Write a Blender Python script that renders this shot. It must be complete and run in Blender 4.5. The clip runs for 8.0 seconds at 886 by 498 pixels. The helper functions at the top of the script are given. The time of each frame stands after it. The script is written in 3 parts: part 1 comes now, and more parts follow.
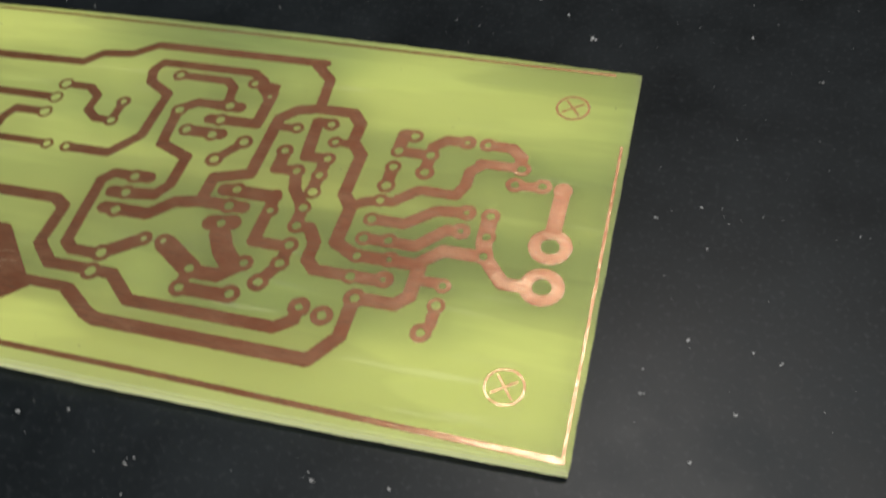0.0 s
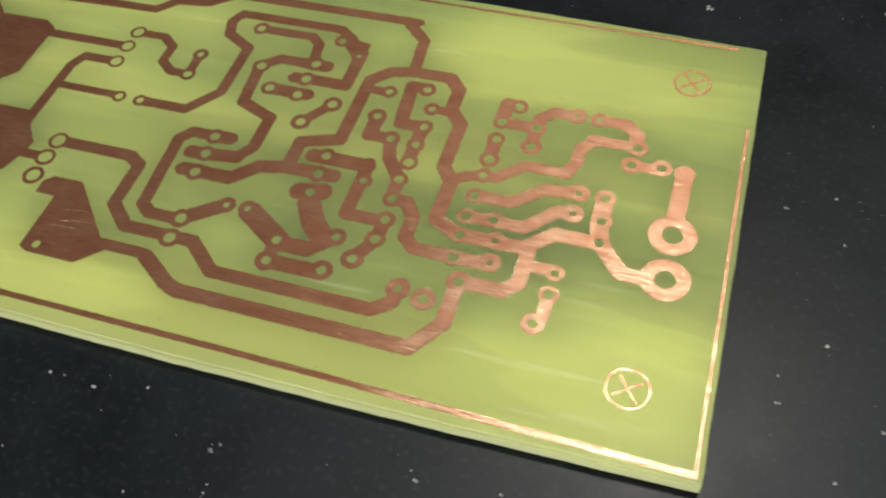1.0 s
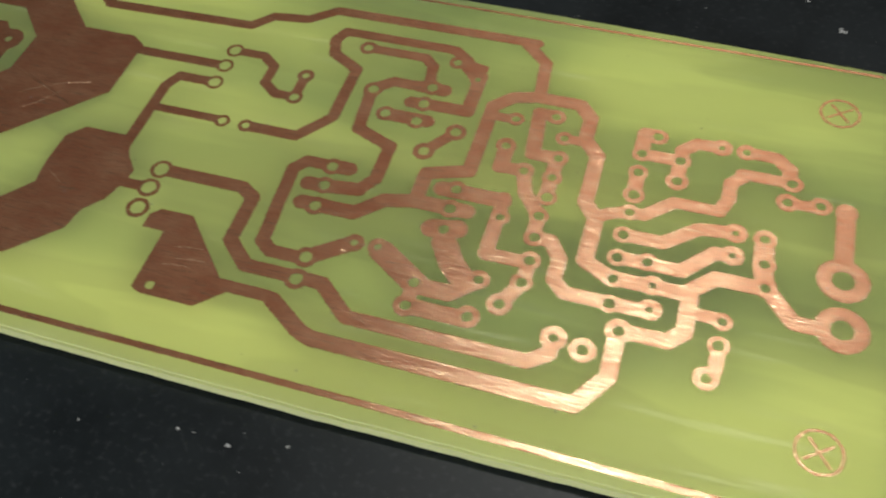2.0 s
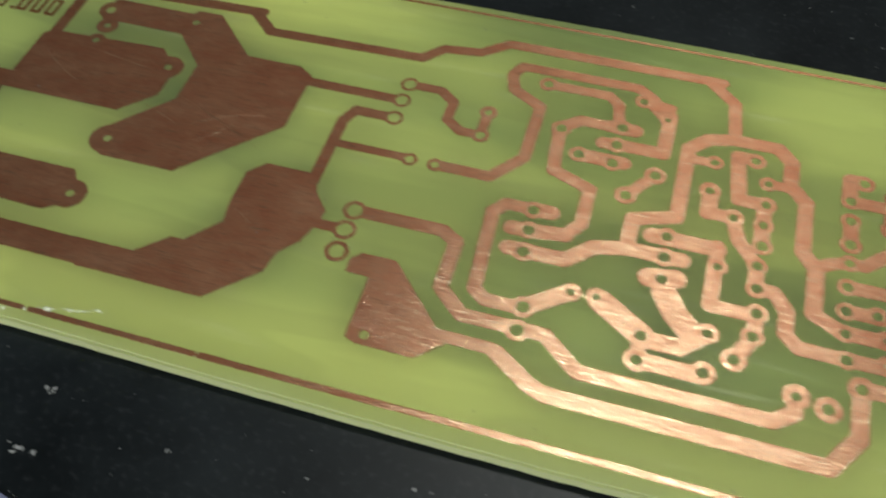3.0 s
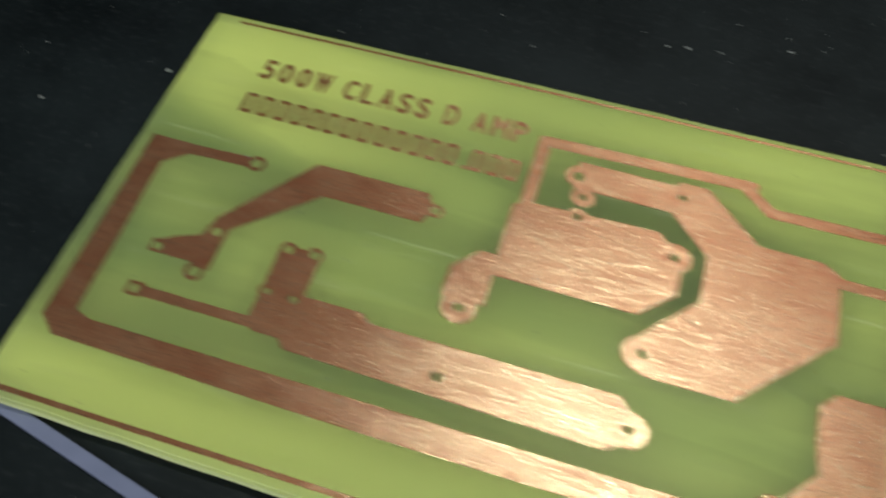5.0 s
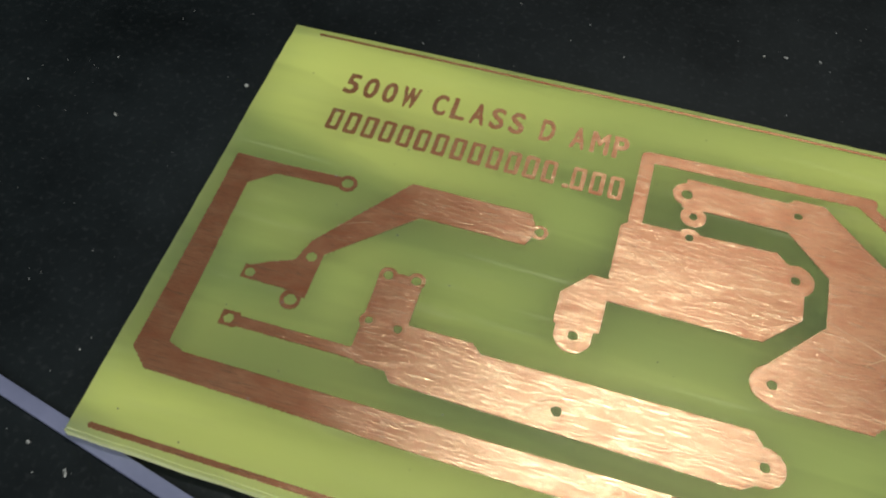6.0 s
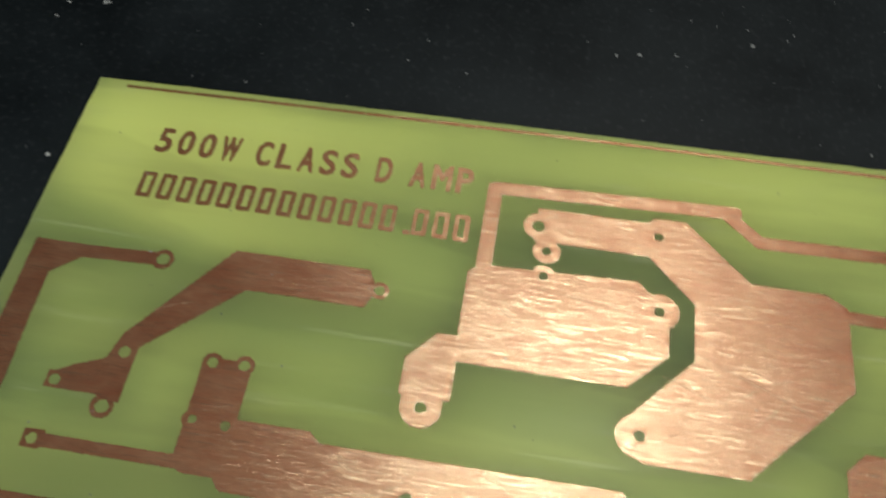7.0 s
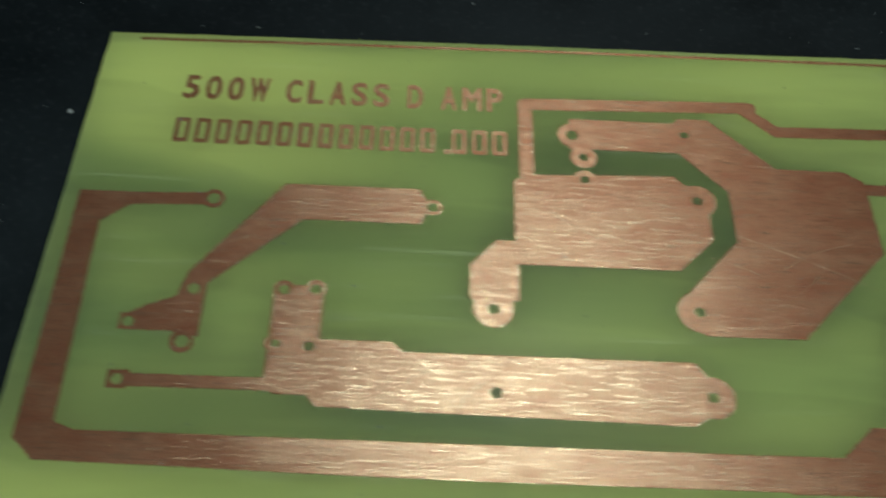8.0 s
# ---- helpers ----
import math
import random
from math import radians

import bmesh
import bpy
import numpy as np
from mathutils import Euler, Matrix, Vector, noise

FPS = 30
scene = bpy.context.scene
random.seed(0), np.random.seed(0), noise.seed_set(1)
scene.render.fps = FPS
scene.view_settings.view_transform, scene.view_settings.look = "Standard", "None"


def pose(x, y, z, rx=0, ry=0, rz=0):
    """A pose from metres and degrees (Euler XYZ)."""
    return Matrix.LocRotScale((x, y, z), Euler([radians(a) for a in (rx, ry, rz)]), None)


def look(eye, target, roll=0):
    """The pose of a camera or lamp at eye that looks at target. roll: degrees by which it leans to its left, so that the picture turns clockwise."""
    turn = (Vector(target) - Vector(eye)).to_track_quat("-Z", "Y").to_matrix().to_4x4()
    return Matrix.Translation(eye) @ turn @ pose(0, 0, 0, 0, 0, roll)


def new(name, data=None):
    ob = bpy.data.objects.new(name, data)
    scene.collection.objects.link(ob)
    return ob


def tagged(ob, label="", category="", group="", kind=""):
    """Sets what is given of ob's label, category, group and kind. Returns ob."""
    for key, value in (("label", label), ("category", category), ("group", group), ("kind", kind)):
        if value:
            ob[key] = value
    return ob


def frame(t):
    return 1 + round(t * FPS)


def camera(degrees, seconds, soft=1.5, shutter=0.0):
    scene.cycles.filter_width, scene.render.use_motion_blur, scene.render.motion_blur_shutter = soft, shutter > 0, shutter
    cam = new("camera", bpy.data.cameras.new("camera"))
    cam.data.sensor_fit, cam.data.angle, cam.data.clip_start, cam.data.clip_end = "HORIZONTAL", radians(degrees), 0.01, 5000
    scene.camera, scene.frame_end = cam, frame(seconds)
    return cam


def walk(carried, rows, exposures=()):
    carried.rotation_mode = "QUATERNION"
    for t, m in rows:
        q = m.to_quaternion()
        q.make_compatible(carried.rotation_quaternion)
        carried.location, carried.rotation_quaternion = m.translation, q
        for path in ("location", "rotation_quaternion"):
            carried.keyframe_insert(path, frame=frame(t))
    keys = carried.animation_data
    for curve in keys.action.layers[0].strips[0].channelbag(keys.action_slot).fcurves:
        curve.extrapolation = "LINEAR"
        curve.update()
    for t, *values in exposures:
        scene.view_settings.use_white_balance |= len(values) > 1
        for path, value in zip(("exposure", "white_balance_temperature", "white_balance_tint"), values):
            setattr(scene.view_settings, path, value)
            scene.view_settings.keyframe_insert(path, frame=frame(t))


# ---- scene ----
import functools

# The camera: carried by hand along a bare circuit board that lies on a dark table.
cam = camera(53.7, 8.0, soft=2.2, shutter=0.5)
PATH = [
    (0, pose(0.07895, -0.05465, 0.07044, 37.852, 5.136, 15.084)),
    (0.2, pose(0.07989, -0.05469, 0.06880, 36.924, 4.973, 16.226)),
    (0.5, pose(0.07699, -0.05501, 0.06836, 36.036, 4.403, 17.190)),
    (0.8, pose(0.07125, -0.05268, 0.06751, 35.789, 4.200, 18.109)),
    (1, pose(0.06846, -0.05198, 0.06655, 35.724, 4.196, 17.721)),
    (1.2, pose(0.06556, -0.05155, 0.06696, 35.590, 3.883, 17.508)),
    (2.3, pose(0.04638, -0.04975, 0.06462, 35.208, 2.914, 17.082)),
    (2.5, pose(0.04251, -0.04972, 0.06437, 34.866, 2.903, 17.091)),
    (2.7, pose(0.03852, -0.05046, 0.06512, 35.148, 2.088, 17.080)),
    (3, pose(0.03014, -0.05155, 0.06671, 35.337, 1.281, 16.719)),
    (3.2, pose(0.02667, -0.05132, 0.06634, 35.946, 1.170, 16.932)),
    (3.5, pose(0.02377, -0.05033, 0.06805, 35.212, 1.199, 17.251)),
    (3.8, pose(0.01922, -0.04941, 0.06944, 34.475, 0.835, 17.562)),
    (4, pose(0.01464, -0.04886, 0.06982, 34.647, 0.841, 17.341)),
    (4.2, pose(0.00861, -0.04819, 0.07156, 33.955, 0.602, 17.391)),
    (4.5, pose(-0.00230, -0.04726, 0.06944, 34.248, -0.146, 17.277)),
    (4.7, pose(-0.01323, -0.04490, 0.06998, 33.685, -0.678, 17.198)),
    (5, pose(-0.03030, -0.04296, 0.07119, 33.220, -1.917, 16.877)),
    (5.2, pose(-0.03859, -0.04265, 0.07048, 33.571, -2.291, 16.851)),
    (6.3, pose(-0.04054, -0.04091, 0.06779, 33.586, -1.287, 15.931)),
    (6.5, pose(-0.03797, -0.03347, 0.06975, 32.276, -0.896, 14.287)),
    (6.7, pose(-0.03535, -0.02966, 0.06828, 32.698, -0.698, 11.571)),
    (7, pose(-0.03319, -0.02912, 0.06595, 31.740, -0.710, 9.106)),
    (7.5, pose(-0.03142, -0.03465, 0.06506, 29.857, -0.777, 4.914)),
    (8, pose(-0.04434, -0.03721, 0.06424, 31.459, -2.563, 1.210)),
]
EXPOSURES = [(0, 0.02, 6600, 12), (1, 0.02, 6650, 11), (2.5, -0.38, 6600, 6), (3.5, -0.46, 6250, 2), (5, -0.44, 6400, -2),
             (6.5, -0.4, 6600, 6), (7, -0.5, 6500, 4), (7.5, -0.95, 6450, -2), (8, -1.0, 5750, -8)]
walk(cam, PATH, EXPOSURES)

# ---- light ----
world = bpy.data.worlds.new("room_air")
scene.world = world
world.use_nodes = True
world.node_tree.nodes["Background"].inputs[0].default_value = (0.9, 0.95, 1.0, 1)
world.node_tree.nodes["Background"].inputs[1].default_value = 0.02

lamp_data = bpy.data.lights.new("ceiling_lamp_light", "AREA")
lamp_data.shape, lamp_data.size, lamp_data.size_y = "RECTANGLE", 0.09, 0.17
lamp_data.energy, lamp_data.color = 13.0, (1.0, 0.975, 0.93)
lamp_light = new("ceiling_lamp_light", lamp_data)
window_data = bpy.data.lights.new("window_daylight", "AREA")
window_data.shape, window_data.size, window_data.size_y = "RECTANGLE", 0.96, 0.38
window_data.energy, window_data.color = 3.2, (0.98, 0.99, 1.0)
window_light = new("window_daylight", window_data)
window_light.matrix_world = look((0.04, -0.32, 0.30), (0.04, 0.0, 0.24))
lamp_light.matrix_world = look((0.17, 0.47, 1.41), (0.03, 0.0, 0.0))


# ---- materials ----
def material(name):
    m = bpy.data.materials.new(name)
    m.use_nodes = True
    n, l = m.node_tree.nodes, m.node_tree.links
    return m, n, l, n["Principled BSDF"]


def coords(n, l, scale=(1, 1, 1), turn=0.0):
    c, mp = n.new("ShaderNodeTexCoord"), n.new("ShaderNodeMapping")
    mp.inputs["Scale"].default_value = scale
    mp.inputs["Rotation"].default_value = (0, 0, radians(turn))
    l.new(c.outputs["Object"], mp.inputs["Vector"])
    return mp.outputs["Vector"]


def noise_tex(n, l, scale, detail=4.0, stretch=(1, 1, 1), rough=0.55, turn=0.0):
    t = n.new("ShaderNodeTexNoise")
    t.inputs["Scale"].default_value, t.inputs["Detail"].default_value = scale, detail
    t.inputs["Roughness"].default_value = rough
    l.new(coords(n, l, stretch, turn), t.inputs["Vector"])
    return t.outputs["Fac"]


def ramp(n, l, fac, *stops):
    r = n.new("ShaderNodeValToRGB")
    while len(r.color_ramp.elements) < len(stops):
        r.color_ramp.elements.new(0.5)
    for e, (p, c) in zip(r.color_ramp.elements, stops):
        e.position, e.color = p, (*c, 1)
    l.new(fac, r.inputs["Fac"])
    return r.outputs["Color"]


def mapped(n, l, fac, a, b, lo=0.3, hi=0.7):
    r = n.new("ShaderNodeMapRange")
    for i, v in enumerate((lo, hi, a, b)):
        r.inputs[i + 1].default_value = v
    l.new(fac, r.inputs[0])
    return r.outputs[0]


def mixed(n, l, fac, a, b, mode="MIX"):
    m = n.new("ShaderNodeMix")
    m.data_type, m.blend_type = "RGBA", mode
    for sock, v in ((m.inputs[0], fac), (m.inputs[6], a), (m.inputs[7], b)):
        if isinstance(v, (int, float)):
            sock.default_value = v
        elif isinstance(v, tuple):
            sock.default_value = (*v, 1)
        else:
            l.new(v, sock)
    return m.outputs[2]


def bump(n, l, b, strength, distance, *heights):
    last = None
    for h, k in heights:
        node = n.new("ShaderNodeBump")
        node.inputs["Strength"].default_value, node.inputs["Distance"].default_value = strength * k, distance
        l.new(h, node.inputs["Height"])
        if last:
            l.new(last, node.inputs["Normal"])
        last = node.outputs["Normal"]
    l.new(last, b.inputs["Normal"])


def copper_material():
    """Scrubbed copper foil: a dull oxidised body with brighter hairline scratches, mostly along the board."""
    m, n, l, b = material("etched_copper")
    fine = noise_tex(n, l, 10500, 3, (0.035, 1.7, 1), 0.7, turn=-2)
    cross = noise_tex(n, l, 8000, 3, (0.06, 1.5, 1), 0.65, turn=19)
    wide = noise_tex(n, l, 800, 5, (0.30, 1.2, 1), 0.65, turn=9)
    stain = noise_tex(n, l, 300, 8, (0.6, 1.2, 1), 0.75)
    tone = ramp(n, l, stain, (0.32, (0.36, 0.125, 0.064)), (0.5, (0.45, 0.205, 0.112)), (0.68, (0.55, 0.290, 0.168)))
    tone = mixed(n, l, mapped(n, l, wide, 0.0, 0.2), tone, (0.37, 0.130, 0.062))
    tone = mixed(n, l, mapped(n, l, fine, 0.42, 0.0, 0.34, 0.50), tone, (0.20, 0.070, 0.034))
    tone = mixed(n, l, mapped(n, l, cross, 0.30, 0.0, 0.30, 0.42), tone, (0.22, 0.080, 0.040))
    along = n.new("ShaderNodeCombineXYZ")
    along.inputs[1].default_value = 1.0
    shine = n.new("ShaderNodeBsdfPrincipled")
    for node, lo, hi, aniso in ((b, 0.46, 0.62, 0.84), (shine, 0.10, 0.22, 0.80)):
        l.new(tone if node is b else mixed(n, l, 0.72, tone, (0.92, 0.77, 0.50)), node.inputs["Base Color"])
        node.inputs["Metallic"].default_value = 0.93
        node.inputs["Anisotropic"].default_value = aniso
        l.new(mapped(n, l, fine, lo, hi), node.inputs["Roughness"])
        l.new(along.outputs[0], node.inputs["Tangent"])
        bump(n, l, node, 1.0, 0.000014, (fine, 1.0), (cross, 0.16))
    glint = n.new("ShaderNodeMath")
    glint.operation = "MAXIMUM"
    l.new(mapped(n, l, fine, 0.10, 0.75, 0.52, 0.64), glint.inputs[0])
    l.new(mapped(n, l, cross, 0.04, 0.6, 0.62, 0.70), glint.inputs[1])
    blend = n.new("ShaderNodeMixShader")
    l.new(glint.outputs[0], blend.inputs[0])
    l.new(b.outputs[0], blend.inputs[1])
    l.new(shine.outputs[0], blend.inputs[2])
    l.new(blend.outputs[0], n["Material Output"].inputs["Surface"])
    return m


def arithmetic(n, l, op, *values):
    k = n.new("ShaderNodeMath")
    k.operation = op
    for sock, v in zip(k.inputs, values):
        if isinstance(v, (int, float)):
            sock.default_value = v
        else:
            l.new(v, sock)
    return k.outputs[0]


def laminate_material(name, body, pale, inner, clear, rough):
    """A skin of glass fibre that lets most light through to the body of the sheet: fine fibre bundles lie along it."""
    m, n, l, b = material(name)
    weave = noise_tex(n, l, 1000, 3, (0.085, 1.5, 1), turn=-1)
    thread = noise_tex(n, l, 420, 4, (0.05, 1.5, 1), 0.6, turn=-3)
    drift = noise_tex(n, l, 60, 3, (0.28, 1.0, 1), 0.5, turn=4)
    tone = mixed(n, l, mapped(n, l, thread, 0.0, 0.45, 0.45, 0.70), body, pale)
    bundle = mapped(n, l, weave, 0.0, 0.5, 0.60, 0.74)
    tone = mixed(n, l, bundle, tone, (0.90, 0.92, 0.60))
    l.new(tone, b.inputs["Base Color"])
    l.new(mapped(n, l, drift, rough, rough + 0.2), b.inputs["Roughness"])
    b.inputs["IOR"].default_value = 1.5
    b.inputs["Specular IOR Level"].default_value = 0.5
    bump(n, l, b, 0.3, 0.0001, (weave, 0.3), (noise_tex(n, l, 90, 2, (0.25, 1, 1), turn=8), 2.0))
    through_light = n.new("ShaderNodeBsdfTranslucent")
    # overlapping resin films with slanting borders
    film_a = mapped(n, l, noise_tex(n, l, 120, 2, (0.20, 1.0, 1), 0.4, turn=-14), 0.0, 0.5, 0.50, 0.525)
    film_b = mapped(n, l, noise_tex(n, l, 170, 3, (0.16, 1.0, 1), 0.5, turn=9), 0.0, 0.5, 0.48, 0.56)
    films = arithmetic(n, l, "ADD", film_a, film_b)
    l.new(mixed(n, l, films, tuple(v * 0.84 for v in inner), inner), through_light.inputs["Color"])
    blend = n.new("ShaderNodeMixShader")
    l.new(mapped(n, l, bundle, clear, clear - 0.22, 0.0, 1.0), blend.inputs[0])
    l.new(b.outputs[0], blend.inputs[1])
    l.new(through_light.outputs[0], blend.inputs[2])
    l.new(blend.outputs[0], n["Material Output"].inputs["Surface"])
    return m


def back_material(body, pale):
    """The underside of the sheet, seen through it: drifting clouds, and uneven light painted as paler patches with wavy
    borders.
    """
    m, n, l, b = material("laminate_underside")
    drift = noise_tex(n, l, 85, 3, (0.26, 1.0, 1), 0.55, turn=4)
    fold = noise_tex(n, l, 95, 2, (0.22, 1.0, 1), 0.4, turn=-11)
    streak = noise_tex(n, l, 240, 3, (0.10, 1.2, 1), 0.5, turn=3)
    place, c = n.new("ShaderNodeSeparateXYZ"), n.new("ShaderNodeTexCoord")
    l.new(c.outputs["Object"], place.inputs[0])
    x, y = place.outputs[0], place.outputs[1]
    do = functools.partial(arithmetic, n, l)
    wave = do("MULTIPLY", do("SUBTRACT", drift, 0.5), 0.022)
    # stronger light along the near edge, painted as a pale band, wider at right
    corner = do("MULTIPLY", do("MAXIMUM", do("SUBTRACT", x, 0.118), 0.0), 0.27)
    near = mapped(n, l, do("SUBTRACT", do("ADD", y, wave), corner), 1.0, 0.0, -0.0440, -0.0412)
    # bright slanting patch in the far left corner, uneven light put into the colour
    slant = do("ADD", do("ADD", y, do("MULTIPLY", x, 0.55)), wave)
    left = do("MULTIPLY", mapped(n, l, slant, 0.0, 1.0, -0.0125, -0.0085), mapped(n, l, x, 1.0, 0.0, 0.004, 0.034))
    clouds = mapped(n, l, drift, 0.0, 0.42, 0.40, 0.64)
    facets = mapped(n, l, fold, 0.0, 0.26, 0.49, 0.54)
    bands = mapped(n, l, streak, 0.0, 0.26, 0.42, 0.62)
    lightness = do("ADD", do("MULTIPLY", do("MAXIMUM", near, left), 0.72), do("ADD", bands, do("ADD", clouds, facets)))
    l.new(mixed(n, l, do("MINIMUM", lightness, 1.0), body, pale), b.inputs["Base Color"])
    b.inputs["Roughness"].default_value = 0.6
    b.inputs["Specular IOR Level"].default_value = 0.1
    return m


def table_material():
    m, n, l, b = material("black_table_top")
    smear = noise_tex(n, l, 30, 6, (1, 1, 1), 0.7)
    grit = noise_tex(n, l, 1600, 2)
    tone = ramp(n, l, smear, (0.35, (0.003, 0.0048, 0.0058)), (0.7, (0.010, 0.0145, 0.017)))
    tone = mixed(n, l, mapped(n, l, grit, 0.0, 0.25, 0.55, 0.8), tone, (0.06, 0.065, 0.07))
    l.new(tone, b.inputs["Base Color"])
    l.new(mapped(n, l, smear, 0.34, 0.5), b.inputs["Roughness"])
    b.inputs["Specular IOR Level"].default_value = 0.2
    bump(n, l, b, 0.15, 0.00003, (grit, 1.0))
    return m


def plain_material(name, a, c, scale, rough):
    m, n, l, b = material(name)
    f = noise_tex(n, l, scale, 5)
    l.new(ramp(n, l, f, (0.3, a), (0.7, c)), b.inputs["Base Color"])
    b.inputs["Roughness"].default_value = rough
    bump(n, l, b, 0.2, 0.02 / scale, (f, 1.0))
    return m


COPPER, TABLE = copper_material(), table_material()
BRIGHT_COPPER = plain_material("scratched_bright_copper", (0.62, 0.42, 0.27), (0.78, 0.57, 0.38), 2500, 0.30)
BRIGHT_COPPER.node_tree.nodes["Principled BSDF"].inputs["Metallic"].default_value = 1.0
LAMINATE = laminate_material("glass_fibre_laminate", (0.22, 0.34, 0.24), (0.44, 0.53, 0.34), (0.95, 0.98, 0.78), 0.86, 0.26)
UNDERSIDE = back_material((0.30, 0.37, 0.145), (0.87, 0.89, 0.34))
SAWN = laminate_material("sawn_laminate_edge", (0.72, 0.77, 0.42), (0.90, 0.92, 0.68), (0.94, 0.97, 0.80), 0.4, 0.6)
WALL = plain_material("dim_wall_paint", (0.22, 0.16, 0.125), (0.26, 0.19, 0.15), 6, 0.9)
CEILING = plain_material("ceiling_paint", (0.14, 0.14, 0.135), (0.17, 0.17, 0.165), 6, 0.9)
FLOOR = plain_material("dark_floor", (0.06, 0.05, 0.04), (0.10, 0.08, 0.065), 12, 0.6)
DUST = plain_material("pale_dust", (0.22, 0.23, 0.23), (0.42, 0.43, 0.42), 900, 0.9)
STRIP = plain_material("blue_grey_strip_paint", (0.13, 0.145, 0.24), (0.17, 0.185, 0.30), 300, 0.5)
SCUFF = plain_material("whitened_laminate", (0.62, 0.70, 0.42), (0.80, 0.84, 0.66), 1500, 0.7)


# ---- building helpers ----
def mesh_object(name, bm, mat, parent=None, label=""):
    me = bpy.data.meshes.new(name)
    bm.to_mesh(me)
    bm.free()
    me.materials.append(mat)
    ob = new(name, me)
    ob.parent = parent
    return tagged(ob, label)


def part(name, bm, mat, parent, label=""):
    return mesh_object(name, bm, mat, parent, label)


def box(x0, x1, y0, y1, z0, z1, bevel=0.0):
    bm = bmesh.new()
    bmesh.ops.create_cube(bm, size=1)
    bmesh.ops.scale(bm, vec=(x1 - x0, y1 - y0, z1 - z0), verts=bm.verts)
    bmesh.ops.translate(bm, vec=((x0 + x1) / 2, (y0 + y1) / 2, (z0 + z1) / 2), verts=bm.verts)
    if bevel:
        bmesh.ops.bevel(bm, geom=bm.edges[:], offset=bevel, segments=2, affect="EDGES")
    return bm


# ---- the room and the table ----
tagged(mesh_object("floor", box(-1.9, 1.9, -0.43, 1.9, -0.80, -0.75), FLOOR), "dark brown floor under the table", "floor", kind="structure")
tagged(mesh_object("ceiling", box(-1.9, 1.9, -0.43, 1.9, 1.45, 1.50), CEILING), "plain off-white ceiling of a dim room", "ceiling", kind="structure")
for side, (x0, x1, y0, y1) in {"wall_north": (-1.8, 1.8, 1.8, 1.9), "wall_east": (1.8, 1.9, -0.43, 1.9), "wall_west": (-1.9, -1.8, -0.43, 1.9)}.items():
    tagged(mesh_object(side, box(x0, x1, y0, y1, -0.75, 1.45), WALL), "plain grey painted room wall", "wall", kind="structure")

# the near wall has a window, behind the viewer
wall = tagged(new("wall_south"), "plain grey painted room wall around a window", "wall", kind="structure")
for x0, x1, z0, z1 in ((-1.8, -0.48, -0.75, 1.45), (0.56, 1.8, -0.75, 1.45), (-0.48, 0.56, -0.75, 0.07), (-0.48, 0.56, 0.53, 1.45)):
    part("wall_panel", box(x0, x1, -0.43, -0.30, z0, z1), WALL, wall)
window = tagged(new("window_1"), "bright window in a painted frame", "window", kind="structure")
for x0, x1, z0, z1 in ((-0.48, -0.445, 0.07, 0.53), (0.525, 0.56, 0.07, 0.53), (-0.445, 0.525, 0.07, 0.105), (-0.445, 0.525, 0.495, 0.53)):
    part("window_frame", box(x0, x1, -0.42, -0.298, z0, z1, 0.004), CEILING, window)

table = tagged(new("table"), "smooth black table top, dusty and faintly smeared", "table")
part("tabletop", box(-0.70, 0.70, -0.285, 0.50, -0.025, 0.0, 0.003), TABLE, table)
for tx in (-0.64, 0.64):
    for ty in (-0.23, 0.44):
        part("leg", box(tx - 0.025, tx + 0.025, ty - 0.025, ty + 0.025, -0.75, -0.0251, 0.002), TABLE, table)

# ---- the circuit board: lengths in millimetres from its far left corner, y towards the viewer is negative ----
LONG, WIDE, THICK = 150.0, 49.3, 1.6
MM = 0.001
board = tagged(new("circuit_board"), "bare etched yellow-green circuit board with copper traces on a table", "circuit board")
board.location = (-LONG / 2 * MM, 24.5 * MM, 0.00002)


def laminate():
    """A sawn slab: slightly uneven edges, a worn near right corner."""
    rng = np.random.default_rng(4)
    ring = []
    corners = [(0, 0), (-0.1, -WIDE + 0.2), (LONG + 0.2, -WIDE), (LONG, 0)]
    for (ax, ay), (bx, by) in zip(corners, corners[1:] + corners[:1]):
        steps = int(math.hypot(bx - ax, by - ay) / 1.5)
        for i in range(steps):
            f = i / steps
            w = 0.022 if 0 < i < steps - 1 else 0.0
            x, y = ax + (bx - ax) * f, ay + (by - ay) * f
            if ax != bx and abs(bx - ax) > 100:
                y += math.sin(math.pi * min(max(x / LONG, 0), 1)) * (1.0 if y > -20 else -0.75)
                y += math.sin(math.pi * min(max((x - 62) / 92, 0), 1)) * (0.42 if y > -20 else -0.38)
            ring.append((x + rng.normal(0, w), y + rng.normal(0, w)))
    bm = bmesh.new()
    low = [bm.verts.new((x * MM, y * MM, 0)) for x, y in ring]
    bottom = bm.faces.new(low)
    up = bmesh.ops.extrude_face_region(bm, geom=[bottom])
    bmesh.ops.translate(bm, vec=(0, 0, THICK * MM), verts=[v for v in up["geom"] if isinstance(v, bmesh.types.BMVert)])
    rim = [e for e in bm.edges if abs(e.verts[0].co.z - e.verts[1].co.z) < 1e-9]
    bmesh.ops.bevel(bm, geom=rim, offset=0.26 * MM, segments=2, affect="EDGES")
    bmesh.ops.recalc_face_normals(bm, faces=bm.faces)
    return bm


slab = part("substrate", laminate(), LAMINATE, board, "translucent yellow-green glass fibre laminate")
slab.data.materials.append(SAWN)
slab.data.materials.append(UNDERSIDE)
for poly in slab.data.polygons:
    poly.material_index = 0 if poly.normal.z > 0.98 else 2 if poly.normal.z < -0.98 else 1


